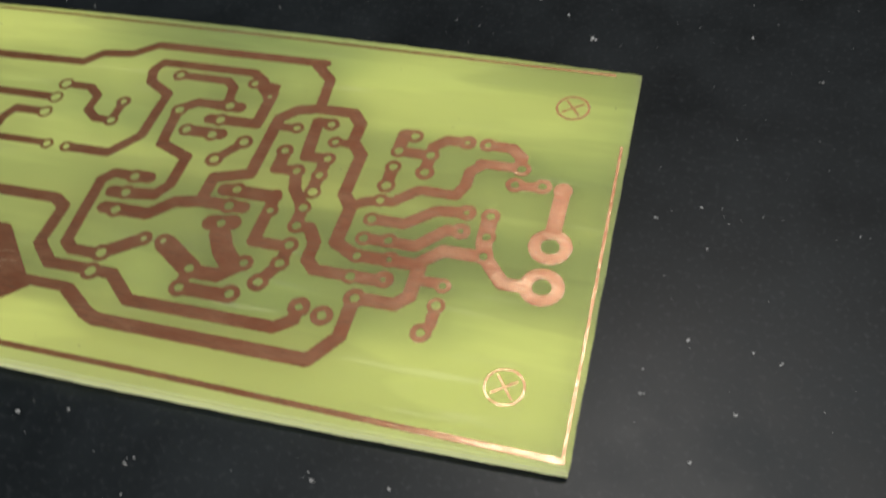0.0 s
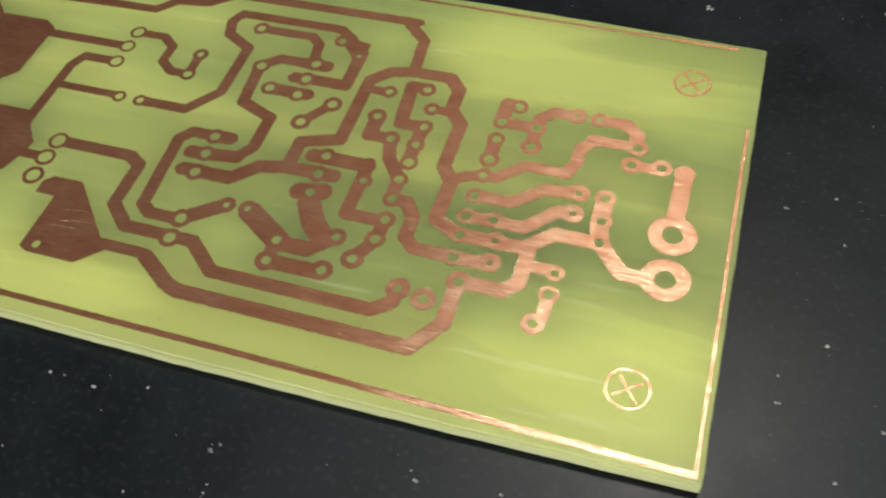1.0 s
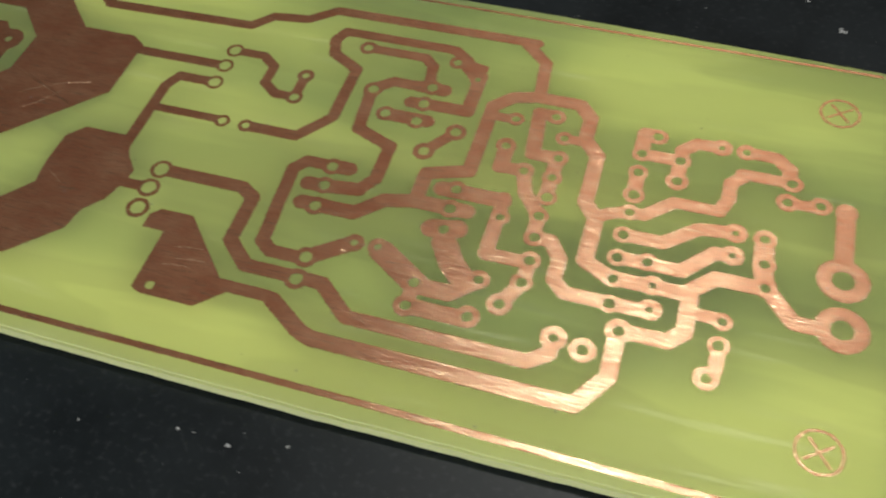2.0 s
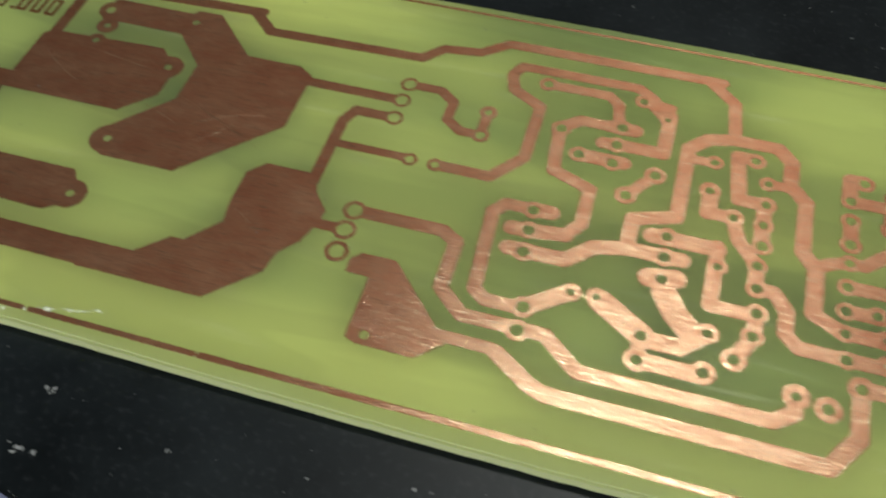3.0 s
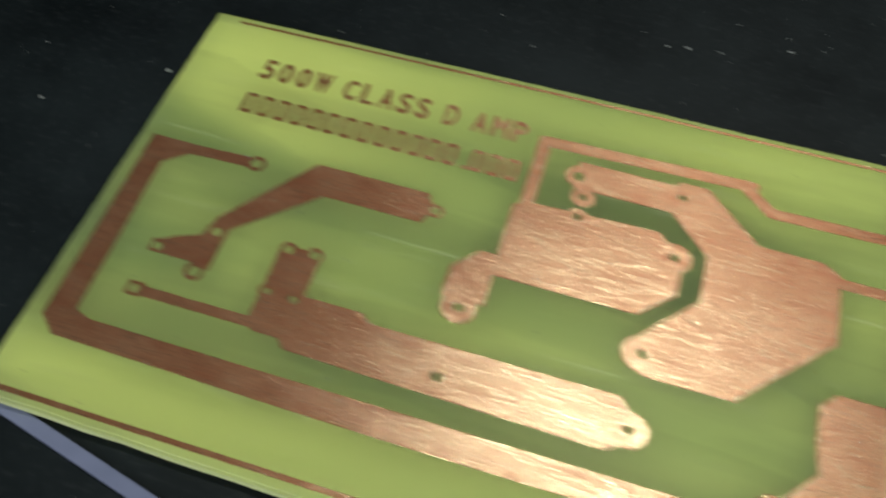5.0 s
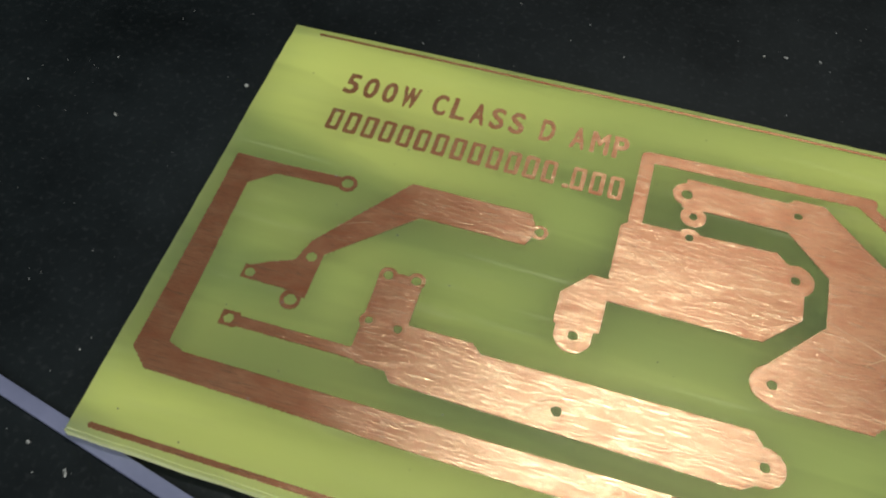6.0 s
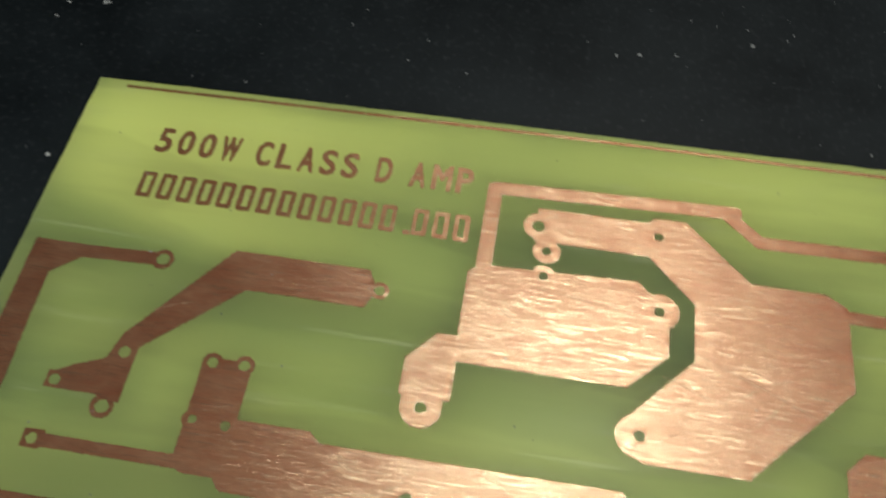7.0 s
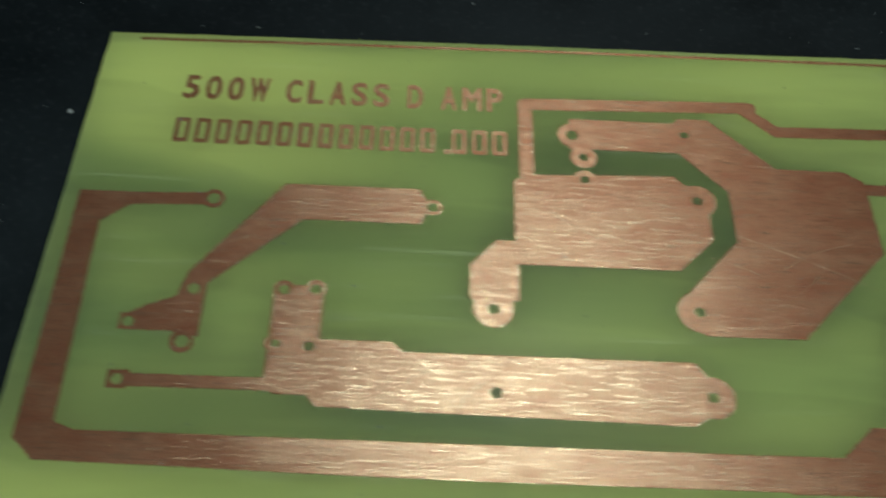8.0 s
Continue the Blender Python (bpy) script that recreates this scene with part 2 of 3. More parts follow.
class Copper:
    """One piece of etched copper foil: tracks, pads and pours united, their openings cut out, the rim slightly uneven."""
    STEP, HIGH = 0.09, 0.05

    def __init__(self):
        self.solid, self.cut, self.lo, self.hi = [], [], [1e9, 1e9], [-1e9, -1e9]

    def reach(self, x, y, r):
        for i, v in enumerate((x, y)):
            self.lo[i], self.hi[i] = min(self.lo[i], v - r), max(self.hi[i], v + r)

    def track(self, width, *points):
        for a, b in zip(points, points[1:]):
            self.solid.append(("line", a, b, width / 2))
        for x, y in points:
            self.reach(x, y, width)

    def pad(self, x, y, outer, inner=0.0):
        self.solid.append(("disc", x, y, outer / 2))
        self.reach(x, y, outer / 2)
        if inner:
            self.cut.append((x, y, inner / 2))

    def square_pad(self, x, y, side, inner):
        self.solid.append(("square", x, y, side / 2))
        self.reach(x, y, side)
        self.cut.append((x, y, inner / 2))

    def opening(self, x, y, across):
        self.cut.append((x, y, across / 2))

    def ring(self, x, y, outer, inner):
        self.pad(x, y, outer, inner)

    def pour(self, *points):
        self.solid.append(("area", points))
        for x, y in points:
            self.reach(x, y, 0.2)

    def glyph(self, ch, x, y, wide, high, bolder):
        """A letter of the built-in font, fitted into a box and swollen a little."""
        cu = bpy.data.curves.new("letter", "FONT")
        cu.body, cu.size, cu.fill_mode, cu.resolution_u = ch, 1.0, "NONE", 5
        tmp = bpy.data.objects.new("tmp", cu)
        scene.collection.objects.link(tmp)
        me = bpy.data.meshes.new_from_object(tmp.evaluated_get(bpy.context.evaluated_depsgraph_get()))
        bpy.data.objects.remove(tmp)
        co = np.array([v.co[:2] for v in me.vertices])
        lo, hi = co.min(0), co.max(0)
        co = np.array((x, y)) + bolder + (co - lo) / (hi - lo) * (np.array((wide, high)) - 2 * bolder)
        self.solid.append(("glyph", [(tuple(co[e.vertices[0]]), tuple(co[e.vertices[1]])) for e in me.edges], bolder))
        bpy.data.meshes.remove(me)
        self.reach(x, y, 0.2)
        self.reach(x + wide, y + high, 0.2)

    def field(self):
        s, m = self.STEP, 0.3
        xs = np.arange(self.lo[0] - m, self.hi[0] + m, s)
        ys = np.arange(self.lo[1] - m, self.hi[1] + m, s)
        X, Y = np.meshgrid(xs, ys, indexing="ij")
        d = np.full(X.shape, 9.0)

        def line(ax, ay, bx, by, X, Y):
            ux, uy = bx - ax, by - ay
            f = np.clip(((X - ax) * ux + (Y - ay) * uy) / (ux * ux + uy * uy + 1e-12), 0, 1)
            return np.hypot(X - ax - f * ux, Y - ay - f * uy)

        for what, *v in self.solid:
            if what == "line":
                (ax, ay), (bx, by), r = v
                i = slice(max(0, int((min(ax, bx) - r - 0.5 - xs[0]) / s)), int((max(ax, bx) + r + 0.5 - xs[0]) / s) + 2)
                j = slice(max(0, int((min(ay, by) - r - 0.5 - ys[0]) / s)), int((max(ay, by) + r + 0.5 - ys[0]) / s) + 2)
                d[i, j] = np.minimum(d[i, j], line(ax, ay, bx, by, X[i, j], Y[i, j]) - r)
            elif what == "disc":
                d = np.minimum(d, np.hypot(X - v[0], Y - v[1]) - v[2])
            elif what == "square":
                d = np.minimum(d, np.maximum(abs(X - v[0]), abs(Y - v[1])) - v[2])
            else:
                sides = v[0] if what == "glyph" else list(zip(v[0], v[0][1:] + v[0][:1]))
                near, inside = np.full(X.shape, 9.0), np.zeros(X.shape, bool)
                for (ax, ay), (bx, by) in sides:
                    near = np.minimum(near, line(ax, ay, bx, by, X, Y))
                    if ay != by:
                        inside ^= ((ay > Y) != (by > Y)) & (X < (bx - ax) * (Y - ay) / (by - ay) + ax)
                d = np.minimum(d, np.where(inside, -near, near) - (v[1] if what == "glyph" else 0.12))
        for x, y, r in self.cut:
            d = np.maximum(d, r - np.hypot(X - x, Y - y))
        rng = np.random.default_rng(len(self.solid) * 7 + int(abs(self.lo[0]) * 10))
        rough = rng.normal(0, 1, X.shape)
        for axis in (0, 1):
            rough = (rough + np.roll(rough, 1, axis) + np.roll(rough, -1, axis)) / 3
        teeth = np.sin(2 * np.pi * X / 0.38) + 0.6 * np.sin(2 * np.pi * Y / 0.41)
        d = d + 0.045 * rough + 0.028 * teeth
        d[0], d[-1], d[:, 0], d[:, -1] = 1, 1, 1, 1
        return xs, ys, d

    def outlines(self):
        """Closed loops along the rim of the foil."""
        xs, ys, d = self.field()
        inn = d < 0
        code = inn[:-1, :-1] * 1 + inn[1:, :-1] * 2 + inn[1:, 1:] * 4 + inn[:-1, 1:] * 8
        links = {}
        sides = {1: "WS", 2: "SE", 3: "WE", 4: "EN", 6: "SN", 7: "WN", 8: "NW", 9: "SN", 11: "EN", 12: "EW", 13: "SE", 14: "WS", 5: "WSEN", 10: "SEWN"}
        for i, j in zip(*np.nonzero((code > 0) & (code < 15))):
            i, j = int(i), int(j)
            at = {"W": (i, j, 1), "S": (i, j, 0), "E": (i + 1, j, 1), "N": (i, j + 1, 0)}
            w = sides[int(code[i, j])]
            for a, b in zip(w[::2], w[1::2]):
                links.setdefault(at[a], []).append(at[b])
                links.setdefault(at[b], []).append(at[a])

        def place(k):
            i, j, up = k
            a, b = d[i, j], d[i + (not up), j + up]
            f = a / (a - b)
            return (xs[i] + (0 if up else f * self.STEP), ys[j] + (f * self.STEP if up else 0))

        loops, seen = [], set()
        for start in links:
            if start in seen:
                continue
            loop, k = [], start
            while k is not None:
                seen.add(k)
                loop.append(place(k))
                k = next((q for q in links[k] if q not in seen), None)
            if len(loop) > 8:
                keep = [loop[0]]
                for a, b in zip(loop[1:], loop[2:] + loop[:1]):
                    ox, oy = keep[-1]
                    turn = abs((a[0] - ox) * (b[1] - oy) - (a[1] - oy) * (b[0] - ox))
                    if turn > 0.012 * math.hypot(b[0] - ox, b[1] - oy) or math.hypot(a[0] - ox, a[1] - oy) > 2:
                        keep.append(a)
                loops.append(keep)
        return loops

    def finish(self, name, parent, label=""):
        curve = bpy.data.curves.new(name, "CURVE")
        curve.dimensions, curve.fill_mode, curve.extrude = "2D", "BOTH", self.HIGH / 2
        for loop in self.outlines():
            sp = curve.splines.new("POLY")
            sp.points.add(len(loop) - 1)
            for p, (x, y) in zip(sp.points, loop):
                p.co = (x, y, 0, 1)
            sp.use_cyclic_u = True
        return settle(curve, name, parent, label)


def settle(curve, name, parent, label="", m=None):
    """Turn a filled curve in millimetres into a mesh that lies on the laminate."""
    tmp = bpy.data.objects.new("tmp", curve)
    scene.collection.objects.link(tmp)
    dg = bpy.context.evaluated_depsgraph_get()
    me = bpy.data.meshes.new_from_object(tmp.evaluated_get(dg))
    bpy.data.objects.remove(tmp)
    me.name = name
    lift = Matrix.Translation((0, 0, THICK * MM + Copper.HIGH / 2 * MM - 0.000004)) @ Matrix.Diagonal((MM, MM, MM, 1))
    me.transform(lift @ (m or Matrix()))
    me.materials.clear()
    me.materials.append(COPPER)
    ob = new(name, me)
    ob.parent = parent
    return tagged(ob, label)


# ---- copper, net by net ----
net = Copper()
net.track(1.25, (60.48, -6.34), (63.5, -9.05), (81.05, -8.64), (83.01, -6.67), (86.94, -6.2), (89.72, -4.08), (112.52, -4.08))
net.track(1.3, (111.34, -4.29), (114.08, -6.83), (114.5, -11.78))
net.track(1.35, (61.36, -6.26), (39.98, -7.02), (39.98, -15.84))
net.track(1.5, (106.44, -27.44), (106.44, -24.16), (110.32, -22.93), (110.32, -14.06), (112.03, -12.41), (114.39, -11.81), (118.73, -11.81), (120.13, -13.4), (120.13, -16.25), (121.7, -18.04), (121.7, -23.8), (122.97, -25.44), (122.97, -30.18), (125.3, -31.37), (131.79, -31.37), (134.09, -29.16), (137.58, -29.16))
net.track(1.5, (138.18, -28.95), (140.7, -31.91), (143.63, -31.91))
net.track(1.5, (97.77, -41.24), (100.02, -42.73), (100.97, -43.38), (102.37, -43.95), (124.9, -43.95), (127.06, -40.89), (127.06, -36.36), (131.09, -36.36), (132.27, -35.17), (132.27, -31.68))
net.track(1.2, (92.4, -41), (97.29, -41))
net.track(1.2, (132.36, -33.14), (135.15, -33.14))
net.track(1.3, (123.13, -25.2), (124.01, -24.53), (125.77, -23.94), (127.08, -23.94), (129.49, -21.81), (133.49, -21.81), (134.12, -20.27), (134.12, -18.29), (135.4, -17))
net.track(1.3, (135.04, -16.89), (138.32, -16.89), (139.5, -16.89))
net.track(1.4, (135.14, -14.11), (137.86, -14.11), (139.21, -15.34), (139.21, -16.95))
net.track(1.1, (118.14, -16.62), (120.46, -16.62))
net.track(1.1, (110.69, -15.35), (112.95, -15.35))
net.track(1.6, (96.07, -30.44), (97.56, -30.44), (101.32, -30.44), (103.65, -28.31), (106.6, -27.66), (109.93, -27.66), (111.47, -27.66))
net.track(1.7, (137.74, -23.93), (137.74, -26.63), (138.21, -29.07))
net.pour((82.79, -35.6), (83.6, -34.8), (86.8, -34.8), (92.46, -40.7), (93.31, -41.66), (91.17, -43.6), (86.04, -43.6), (85.09, -43.17), (85.09, -41.54), (85.09, -36.88), (82.83, -36.88))
net.pour((39.8, -15.35), (53.11, -14.83), (53.93, -15.72), (55.75, -16.24), (55.75, -21.29), (52.55, -24.41), (38.88, -24.41), (38.88, -27.85), (35.05, -27.85), (35.05, -24.81), (37.22, -22.36), (38.87, -22.36), (38.87, -16))
net.pad(144.53, -31.58, 4.4, 1.9)
net.pad(137.74, -23.93, 2, 0.9)
net.pad(137.92, -26.63, 2, 0.9)
net.pad(138.21, -29.07, 2, 0.9)
net.pad(139.5, -16.95, 2, 1)
net.pad(135.14, -14.11, 1.9, 0.8)
net.pad(125.77, -23.94, 1.8, 0.9)
net.pad(125.68, -31.44, 1.8, 0.9)
net.pad(129.04, -31.26, 2, 0.6)
net.pad(127.13, -36.43, 2.3, 1)
net.pad(135.15, -33.33, 1.7, 0.8)
net.pad(118.14, -16.62, 1.7, 0.8)
net.pad(112.95, -15.23, 1.7, 0.8)
net.pad(97.56, -30.57, 2.1, 1.1)
net.pad(109.85, -27.71, 2.1, 1.1)
net.pad(81.18, -35.13, 2.3, 1.5)
net.track(3.3, (36.87, -28.82), (36.85, -27.2))
net.pad(36.87, -28.82, 3.3, 0.9)
net.pad(45.13, -15.5, 2.1, 0.8)
net.pad(55.01, -17.31, 3.3, 0.9)
net.opening(86.55, -42.74, 0.9)
net.finish("copper_plane", board)

net = Copper()
net.track(1.2, (80.93, -15.3), (68.45, -15.3))
net.pour((44.19, -8.69), (53.79, -8.69), (54.37, -8.11), (57.05, -8.11), (62.58, -13.5), (68.82, -13.5), (70.42, -14.53), (70.42, -16.69), (70.42, -21.98), (62.05, -30.39), (54.16, -30.39), (52.23, -29.31), (52.71, -27.2), (58.04, -21.45), (58.04, -16.12), (53.94, -11.92), (46.89, -11.92), (44.02, -11.92))
net.track(1.0, (44.56, -11.92), (45.17, -12.98))
net.pad(44.26, -10.49, 2.7, 1.1)
net.pad(45.17, -12.98, 2.4, 0.8)
net.pad(53.79, -28.36, 3.7, 0.9)
net.pad(80.93, -15.3, 1.9, 1.3)
net.opening(54.75, -9.9, 0.8)
net.finish("copper_plane", board)

net = Copper()
net.pour((1.6, -18.95), (1.8, -40.75), (3.55, -42.3), (33.8, -42.8), (66, -42.85), (66, -40.4), (33.8, -40.3), (5.9, -40.2), (4.25, -39.6), (3.65, -21.9), (5.9, -20.0), (8, -19.9), (8, -18.95))
net.track(1.25, (2.27, -19.63), (12.9, -19.19))
net.track(1.1, (81.03, -32.65), (77, -32.65))
net.track(1.2, (80.94, -17.89), (76.84, -17.89), (76, -19.63), (76, -28.46))
net.track(0.95, (76.65, -22.68), (84.18, -22.68))
net.pour((69.46, -28.69), (70.92, -27.17), (75.86, -27.17), (76.91, -29.39), (78.35, -31.04), (78.35, -32.3), (77.39, -34.96), (75.85, -36.69), (75.41, -39.01), (71.28, -42.96), (58.63, -42.96), (57, -40.33), (63.12, -40.33), (65.79, -37.89), (67.09, -37.89), (69.76, -34.88), (69.36, -31.92))
net.pad(12.9, -19.19, 1.9, 1.1)
net.pad(81.03, -32.65, 2.2, 1.5)
net.pad(80.94, -17.89, 1.9, 1.3)
net.pad(84.18, -22.79, 1.6, 0.9)
net.finish("copper_plane", board)

net = Copper()
net.track(1.05, (8.2, -36.01), (20.11, -36.01))
net.pour((19.15, -27.44), (22.98, -27.44), (22.98, -29.35), (22.98, -32.21), (28.84, -32.21), (29.78, -33.04), (52.69, -33.04), (53.86, -34.66), (53.86, -37), (52.11, -38.06), (23.32, -37.54), (22.58, -36.66), (19.96, -36.66), (19.25, -35.4), (19.25, -32.28), (19.25, -30.27))
net.pad(53.85, -35.79, 3.4, 0.9)
net.pad(19.88, -27.77, 1.7, 0.9)
net.pad(22.46, -27.65, 1.7, 0.9)
net.square_pad(8.2, -36.01, 1.5, 0.9)
net.opening(37.02, -36.02, 0.9)
net.opening(22.39, -32.73, 0.8)
net.pad(19.72, -32.6, 1.7, 0.7)
net.finish("copper_plane", board)

net = Copper()
net.pour((18.91, -17.44), (30.51, -17.44), (31.31, -19.19), (30.64, -20.8), (20.68, -20.8), (13.51, -27.44), (13.51, -30.53), (13.51, -32.14), (11.52, -31.73), (9.68, -31.73), (7.74, -31.73), (7.74, -30.62), (9.14, -29.82), (11.45, -28.84), (12.18, -26.44))
net.pad(12.5, -32.72, 1.9, 1.1)
net.pad(31.71, -19.17, 1.6, 0.9)
net.square_pad(8.05, -31.14, 1.4, 0.9)
net.opening(12.68, -28.01, 1)
net.finish("copper_plane", board)

net = Copper()
net.track(1.1, (81.02, -12.87), (84.5, -12.87), (86.22, -14.16), (86.22, -16.61), (87.89, -17.86), (90.05, -17.86))
net.track(1.1, (90.05, -17.87), (90.05, -14.62))
net.pad(81.02, -12.87, 1.9, 1.3)
net.pad(90.05, -17.87, 1.8, 1)
net.pad(90.06, -14.62, 1.8, 0.8)
net.finish("copper_trace", board)

net = Copper()
net.track(1.25, (86.79, -22.81), (92.34, -22.81), (94.97, -19.58), (94.97, -16.13), (94.97, -12.41), (91.78, -10.65), (91.12, -8.63), (91.88, -7.11), (104.23, -7.11), (106.09, -8.39))
net.track(1.5, (107.97, -10.4), (107.97, -15.45), (103.23, -15.45))
net.track(1.5, (103.23, -15.56), (102.05, -15.56))
net.pour((104.34, -8.41), (106.12, -8.41), (108.32, -8.84), (108.32, -11.21), (107.33, -11.21), (105.59, -9.52))
net.pad(86.79, -22.81, 1.6, 0.8)
net.pad(105.04, -8.9, 1.8, 0.9)
net.pad(107.78, -10.85, 1.7, 0.6)
net.pad(103.39, -15.52, 2, 1.1)
net.finish("copper_trace", board)

net = Copper()
net.track(1.2, (94.93, -9.01), (101.52, -9.01), (102.69, -10.07), (103.1, -12.83))
net.track(1.6, (95.83, -28.15), (97.44, -28.15), (100.83, -27.72))
net.track(1.35, (100.83, -27.72), (101.95, -26.07), (101.95, -21.83), (98.05, -20.31), (97.51, -14.64), (99.43, -13.19), (103.74, -13.19))
net.track(1.6, (102.33, -13.19), (104.87, -13.19))
net.pad(95.05, -8.98, 1.9, 1)
net.pad(97.49, -28.06, 2, 1.1)
net.pad(97.66, -14.76, 2, 1.1)
net.pad(103.58, -13.11, 2, 1.1)
net.finish("copper_trace", board)

net = Copper()
net.track(1.6, (100.13, -17.74), (104.4, -17.74))
net.pad(100, -17.69, 1.9, 1.1)
net.pad(103.4, -17.97, 1.9, 1.1)
net.finish("copper_trace", board)

net = Copper()
net.track(1.2, (105.32, -21.58), (107.58, -18.61))
net.pad(105.32, -21.58, 2.1, 1.1)
net.pad(107.66, -18.44, 2.1, 1.1)
net.finish("copper_trace", board)

net = Copper()
net.track(1.6, (99.1, -25.58), (97.19, -25.58))
net.track(1.35, (97.19, -25.59), (94.74, -25.59), (93.73, -26.84), (94.32, -35.57), (95.54, -36.47), (98.94, -36.47))
net.track(1.7, (98.94, -36.28), (102.61, -33.66))
net.pad(97.38, -25.68, 2, 1.1)
net.pad(98.94, -36.28, 2.2, 1.2)
net.pad(102.61, -33.66, 1.9, 0.7)
net.finish("copper_trace", board)

net = Copper()
net.track(1.4, (81.15, -30.26), (89.85, -30.26), (91.44, -31.19), (91.44, -36.25), (93.96, -38.52), (98.99, -38.52), (101.37, -38.52), (104.62, -41.19), (120.46, -41.19), (122.02, -40.06), (122.02, -38.5))
net.pad(81.15, -30.26, 2.2, 1.5)
net.pad(98.99, -38.68, 2.2, 1.2)
net.pad(122.09, -38.5, 2.3, 0.8)
net.finish("copper_trace", board)

net = Copper()
net.pad(124.61, -38.98, 2.3, 1)
net.finish("copper_pad", board)

net = Copper()
net.track(2.3, (105.29, -33.85), (109.2, -36.31))
net.track(1.4, (109.2, -36.31), (109.2, -38.73))
net.track(1.6, (109.19, -38.73), (114.62, -38.73))
net.track(1.7, (109.27, -36.58), (112.41, -36.58), (114.55, -34.57))
net.track(2.3, (110.49, -31.54), (111.79, -33.58), (113.01, -34.71))
net.track(2.0, (108.88, -30.25), (111.19, -29.82))
net.track(1.5, (110.01, -30.13), (110.72, -32.09))
net.pad(104.86, -33.54, 1.9, 0.7)
net.pad(109.2, -36.31, 2, 1)
net.pad(109.19, -38.73, 2.2, 1)
net.pad(114.62, -38.44, 2.2, 1)
net.pad(114.55, -34.57, 2, 0.9)
net.opening(110.01, -30.13, 1)
net.finish("copper_trace", board)

net = Copper()
net.track(1.7, (108.43, -25.59), (114.35, -25.59))
net.track(1.4, (114.35, -25.22), (114.35, -27.47), (114.35, -31.72), (118.32, -31.72), (118.32, -33.87), (116.9, -36.46))
net.pad(109.78, -25.37, 2, 1)
net.pad(118.33, -31.47, 2, 1)
net.pad(118.19, -33.87, 2, 1)
net.pad(114.58, -27.47, 1.8, 0.8)
net.pad(116.91, -36.51, 2.2, 1)
net.finish("copper_trace", board)

net = Copper()
net.track(1.6, (113.01, -18.88), (113.01, -21.58))
net.track(1.4, (113.12, -21.58), (115.34, -21.58), (116.05, -24.05), (117.96, -26.45), (117.96, -28.89), (119.61, -28.89), (120.79, -30.57), (120.79, -32.85), (121.99, -33.96), (125.84, -33.96), (129.13, -33.96))
net.pad(112.91, -18.9, 2, 0.9)
net.pad(115.34, -21.56, 2, 0.9)
net.pad(117.96, -26.45, 1.8, 1)
net.pad(125.84, -34.01, 1.8, 1)
net.pad(118.13, -28.89, 2, 1)
net.pad(129.22, -33.73, 2.1, 0.6)
net.finish("copper_trace", board)

net = Copper()
net.track(1.5, (116.75, -13.89), (115.07, -13.89), (115.6, -19.27), (118.04, -19.27))
net.track(1.4, (118.04, -19.27), (118.04, -21.72), (118.04, -24.15))
net.pad(116.77, -14.03, 1.9, 0.9)
net.pad(118.14, -19.24, 1.9, 0.9)
net.pad(118.08, -21.72, 1.9, 0.9)
net.pad(118.17, -24.15, 1.9, 1.1)
net.finish("copper_trace", board)

net = Copper()
net.track(1.4, (125.68, -26.57), (129.2, -26.57), (132.01, -24.27), (135.11, -23.86))
net.pad(125.68, -26.57, 1.8, 1)
net.pad(135.2, -23.9, 2.1, 0.6)
net.finish("copper_trace", board)

net = Copper()
net.track(1.4, (125.64, -29.14), (128.25, -29.14), (131.2, -29.14), (133.73, -26.5), (135.08, -26.5))
net.pad(125.64, -29.14, 1.8, 1)
net.pad(128.24, -28.97, 1.9, 0.9)
net.pad(135.17, -26.4, 2.1, 0.6)
net.finish("copper_trace", board)

net = Copper()
net.track(1.2, (139.26, -19.25), (142.13, -19.25))
net.pad(139.26, -19.25, 2, 0.9)
net.pad(142.13, -18.98, 2, 0.9)
net.finish("copper_trace", board)

net = Copper()
net.track(1.5, (126.84, -14.03), (125.58, -14.03), (125.58, -16.69))
net.track(1.4, (125.58, -16.69), (129.32, -16.69), (129.32, -15.33), (130.62, -14.12), (132.84, -14.12))
net.track(1.4, (129.32, -16.75), (129.32, -19.24))
net.pad(126.85, -14.17, 1.9, 1)
net.pad(125.68, -16.66, 1.9, 1)
net.pad(129.32, -16.69, 1.9, 1)
net.pad(129.37, -19.24, 2.1, 1)
net.pad(132.85, -14.11, 2, 0.6)
net.finish("copper_trace", board)

net = Copper()
net.track(1.4, (125.73, -19.05), (125.73, -21.82))
net.pad(125.73, -19.05, 1.8, 1)
net.pad(125.78, -21.82, 2, 1.1)
net.finish("copper_trace", board)

net = Copper()
net.track(1.2, (135.13, -35.66), (135.13, -37.95), (134.5, -38.9))
net.pad(135.13, -35.66, 1.8, 1)
net.pad(134.5, -38.9, 2.1, 0.9)
net.finish("copper_trace", board)

net = Copper()
net.track(1.6, (144.35, -19.3), (144.35, -24.88))
net.pad(144.39, -26.63, 4.4, 1.9)
net.pad(144.33, -19.16, 2, 0)
net.finish("copper_trace", board)

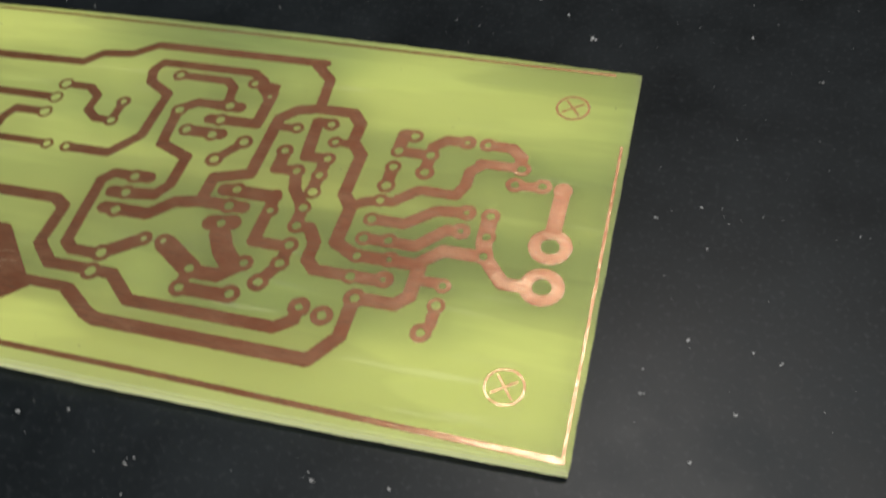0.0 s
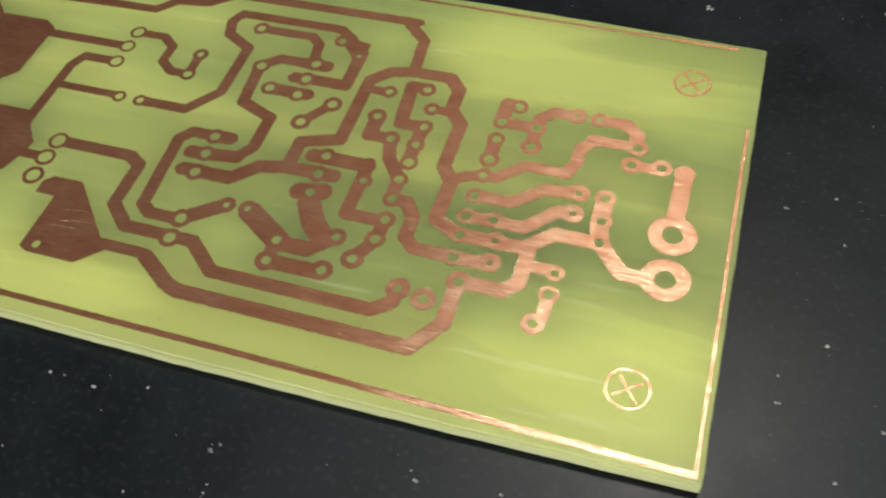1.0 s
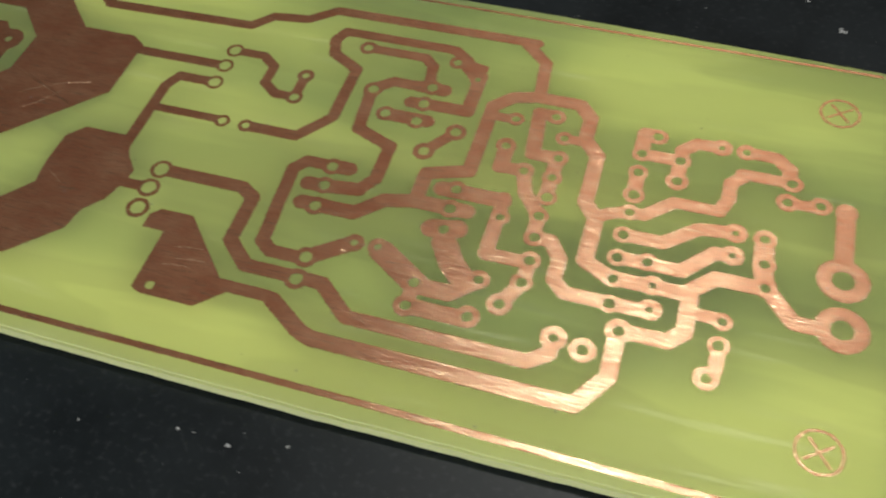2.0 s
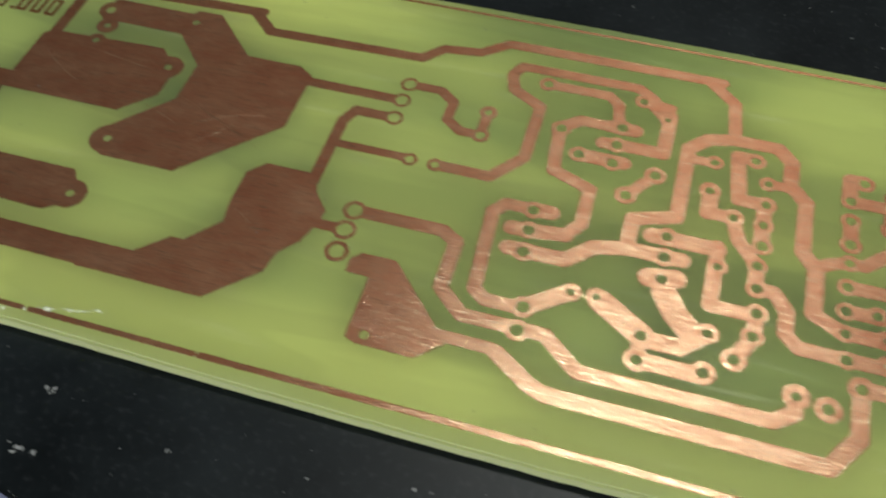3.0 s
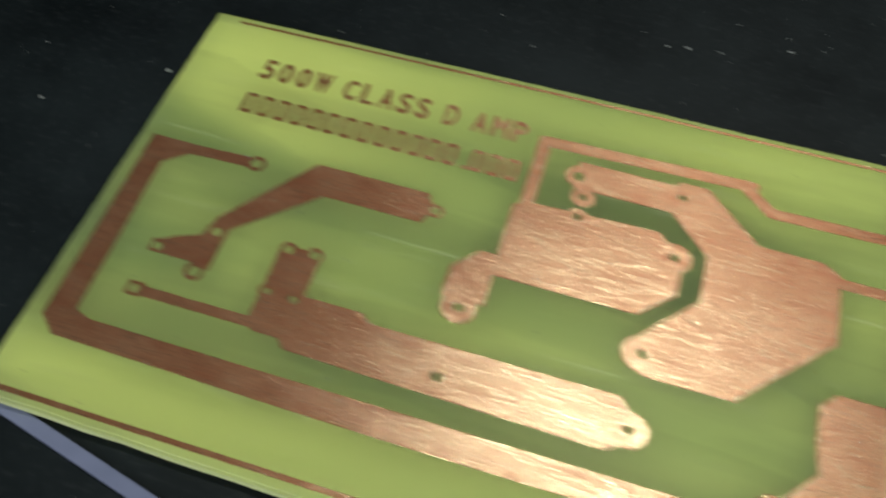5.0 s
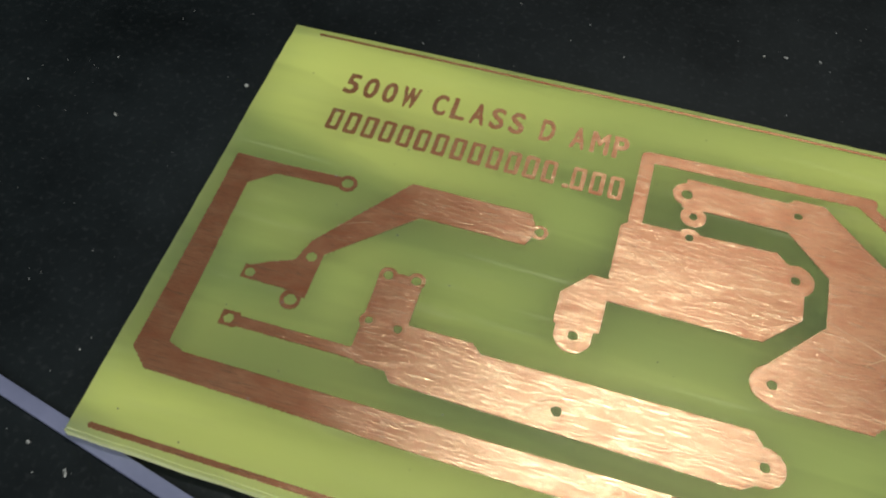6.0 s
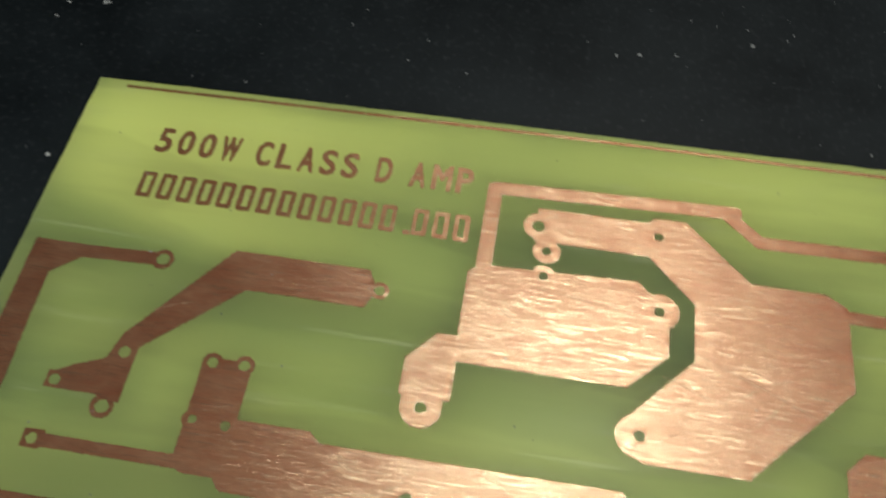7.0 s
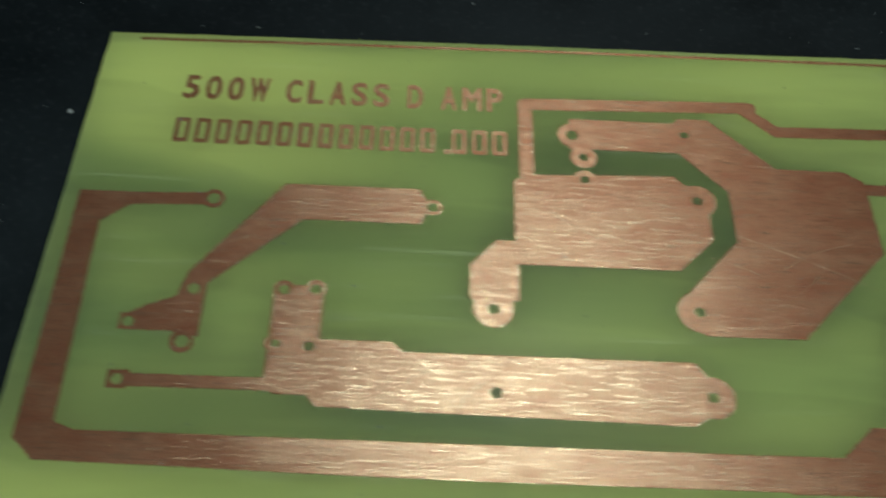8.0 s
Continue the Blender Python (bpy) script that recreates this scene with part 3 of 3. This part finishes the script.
# hairline border along three sides, broken in places
net = Copper()
net.track(0.5, (1.8, -48.15), (30, -48.3), (56.6, -48.4))
net.finish("border_line", board)
net = Copper()
net.track(0.55, (57.3, -48.4), (73.2, -48.45))
net.finish("border_line", board)
net = Copper()
net.track(0.6, (73.8, -48.45), (110, -48.4), (149.6, -48.6))
net.track(0.32, (149.6, -48.6), (149.55, -40.3))
net.finish("border_line", board)
net = Copper()
net.track(0.28, (149.55, -39.9), (149.35, -12))
net.finish("border_line", board)
net = Copper()
net.track(0.3, (3.2, -0.9), (25, -0.45), (50, -0.05), (75, 0.1), (100, -0.05), (125, -0.4), (147, -0.7))
net.finish("border_line", board)

# crossed circles that mark the mounting holes
for cx, cy in ((143.4, -42.8), (143.2, -6.8)):
    net = Copper()
    net.ring(cx, cy, 3.8, 3.35)
    net.finish("hole_mark", board)
    net = Copper()
    net.track(0.21, (cx - 1.05, cy - 0.75), (cx + 1.05, cy + 0.75))
    net.track(0.21, (cx - 0.8, cy + 1.05), (cx + 0.8, cy - 1.05))
    net.finish("hole_mark", board)


# ---- lettering in copper ----
x = 8.2
for ch in "500W CLASS D AMP":
    if ch != " ":
        net = Copper()
        net.glyph(ch, x, -8.15, 1.8 if ch in "WM" else 1.48, 2.85, 0.085)
        net.finish("letter", board)
    x += 1.13 if ch == " " else 2.25 if ch in "WM" else 2.03

# the second line of writing, as plain blocks of its size
x = 8.2
for i in range(17):
    net = Copper()
    if i == 13:
        net.track(0.42, (x + 0.5, -13.05), (x + 0.75, -13.05))
    else:
        net.track(0.40, (x + 0.2, -10.65), (x + 1.15, -10.65), (x + 1.15, -13.0), (x + 0.2, -13.0), (x + 0.2, -10.65))
    net.finish("letter", board)
    x += 1.0 if i == 13 else 1.845


# ---- marks on the laminate ----
def flake(rng, x, y, z, size, flat=0.35):
    bm = bmesh.new()
    bmesh.ops.create_icosphere(bm, subdivisions=1, radius=1)
    sx, sy = rng.uniform(0.5, 1.3, 2)
    a = rng.uniform(0, 6.28)
    for v in bm.verts:
        p = v.co * rng.uniform(0.6, 1.25)
        px, py = p.x * sx, p.y * sy
        v.co = (x + size * (px * math.cos(a) - py * math.sin(a)), y + size * (px * math.sin(a) + py * math.cos(a)), z + size * flat * p.z)
    return bm


def join(meshes):
    out = bmesh.new()
    for bm in meshes:
        me = bpy.data.meshes.new("piece")
        bm.to_mesh(me)
        bm.free()
        out.from_mesh(me)
        bpy.data.meshes.remove(me)
    return out


rng = np.random.default_rng(11)
scuffs = []
for i in range(26):
    f = i / 25
    scuffs.append(flake(rng, (54.5 + 9.5 * f) * MM, (-49.0 + 2.2 * f + rng.normal(0, 0.06)) * MM, (THICK + 0.02) * MM, rng.uniform(0.08, 0.34) * MM * (1.2 - abs(f - 0.45)), 0.12))
part("scuff", join(scuffs), SCUFF, board, "whitish scuff across the laminate edge")


def scratch(x0, y0, x1, y1, bend, wide):
    """A shallow bright groove in the copper: a thin bowed ribbon, lens-shaped in section."""
    bm = bmesh.new()
    rows, steps = [], 16
    length = math.hypot(x1 - x0, y1 - y0)
    nx, ny = -(y1 - y0) / length, (x1 - x0) / length
    top = (THICK + Copper.HIGH) * MM
    for i in range(steps + 1):
        f = i / steps
        w = wide * (0.25 + 0.75 * math.sin(math.pi * f)) * (0.6 + 0.4 * math.sin(17 * f + x0)) / 2
        b = bend * math.sin(math.pi * f)
        x, y = x0 + (x1 - x0) * f + nx * b, y0 + (y1 - y0) * f + ny * b
        rows.append([bm.verts.new(((x + nx * k * w) * MM, (y + ny * k * w) * MM, top + h)) for k, h in ((-1, -2e-6), (0, 1.2e-5), (1, -2e-6))])
    for a, b in zip(rows, rows[1:]):
        for k in (0, 1):
            bm.faces.new((a[k], b[k], b[k + 1], a[k + 1]))
    bmesh.ops.recalc_face_normals(bm, faces=bm.faces)
    part("scratch", bm, BRIGHT_COPPER, board, "bright hairline scratch in the copper")


scratch(57.8, -20.7, 69.2, -25.6, 0.15, 0.11)
scratch(55.1, -23.0, 59.3, -24.6, 0.1, 0.08)
scratch(34.0, -37.6, 36.8, -34.8, 0.35, 0.12)
scratch(62.5, -26.3, 65.5, -23.0, -0.2, 0.07)
scratch(44.0, -16.6, 53.5, -18.2, 0.1, 0.06)
scratch(40.0, -17.8, 47.9, -22.5, -0.3, 0.06)
scratch(86.7, -38.4, 89.6, -38.0, 0.1, 0.10)
scratch(87.4, -39.6, 90.4, -39.2, 0.1, 0.10)
scratch(86.3, -40.4, 89.2, -40.1, 0.05, 0.08)
scratch(61.0, -24.4, 68.0, -21.2, 0.5, 0.07)
scratch(13.6, -24.0, 16.9, -22.7, 0.1, 0.08)
scratch(70.0, -33.1, 72.3, -34.5, 0.1, 0.08)
scratch(30.0, -35.5, 33.0, -33.9, 0.2, 0.06)

# ---- the strip set in the table beside the board ----
strip_x0, strip_y0 = board.location.x - 7.1 * MM, board.location.y - 46.95 * MM
sb = box(-0.12, 0.16, -0.00065, 0.00065, -0.0004, 0.00012, 0.00005)
strip = mesh_object("edge_strip", sb, STRIP)
strip.matrix_world = pose(strip_x0, strip_y0, 0.0003, 0, 0, -13.6)
tagged(strip, "narrow blue-grey inlaid strip along the black table top", "strip", kind="structure")

# ---- dust on the table ----
specks = []
for i in range(3000):
    x, y = rng.uniform(-0.16, 0.17), rng.uniform(-0.10, 0.13)
    if -0.077 < x < 0.078 and -0.027 < y < 0.027:
        continue
    size = min(0.000035 * rng.pareto(1.6) + 0.00004, 0.00022)
    specks.append(flake(rng, x, y, size * 0.3, size, 0.5))
tagged(mesh_object("dust", join(specks), DUST), "pale dust specks scattered over the black table", "dust", kind="stuff")

# larger crumbs and lint that lie apart on the table
def crumb(x, y, size, label):
    heap = [flake(rng, rng.normal(0, size * 0.5), rng.normal(0, size * 0.35), size * 0.12, size * rng.uniform(0.15, 0.5), 0.4) for _ in range(7)]
    ob = mesh_object("crumb", join(heap), DUST)
    ob.location = (x * MM, y * MM, 0.00003)
    tagged(ob, label, "crumb", "crumbs on the table")


for cx, cy, size in ((-12.6, -29.6, 0.8), (-12.5, -35.3, 0.55), (-11.1, -35.1, 0.4), (-11.0, 41.1, 0.45), (-18.9, 38.3, 0.35), (-79.2, 35.9, 0.7)):
    crumb(cx, cy, size * 0.75 * MM, "pale flaky crumb lying on the black table")
for cx, cy, size in ((78.9, 4.9, 0.3), (80.2, -15.5, 0.25), (88.2, -15.9, 0.25), (24.1, -29.6, 0.35), (36.9, -32.1, 0.25), (-73.8, -27.3, 0.35),
                     (29.7, -40.7, 0.35), (91.8, -10.0, 0.25), (54.1, -29.9, 0.25), (-0.5, -31.9, 0.22), (68.3, 32.0, 0.45)):
    crumb(cx, cy, size * MM, "small grey speck of lint on the black table")

flecks = []
for i in range(90):
    x, y, size = rng.uniform(2, 148) * MM, rng.uniform(-48, -1) * MM, rng.uniform(0.03, 0.1) * MM
    flecks.append(flake(rng, board.location.x + x, board.location.y + y, (THICK + Copper.HIGH) * MM + 0.00002 + size * 0.1, size, 0.4))
tagged(mesh_object("dust", join(flecks), DUST), "fine pale dust flecks on the circuit board", "dust", kind="stuff")
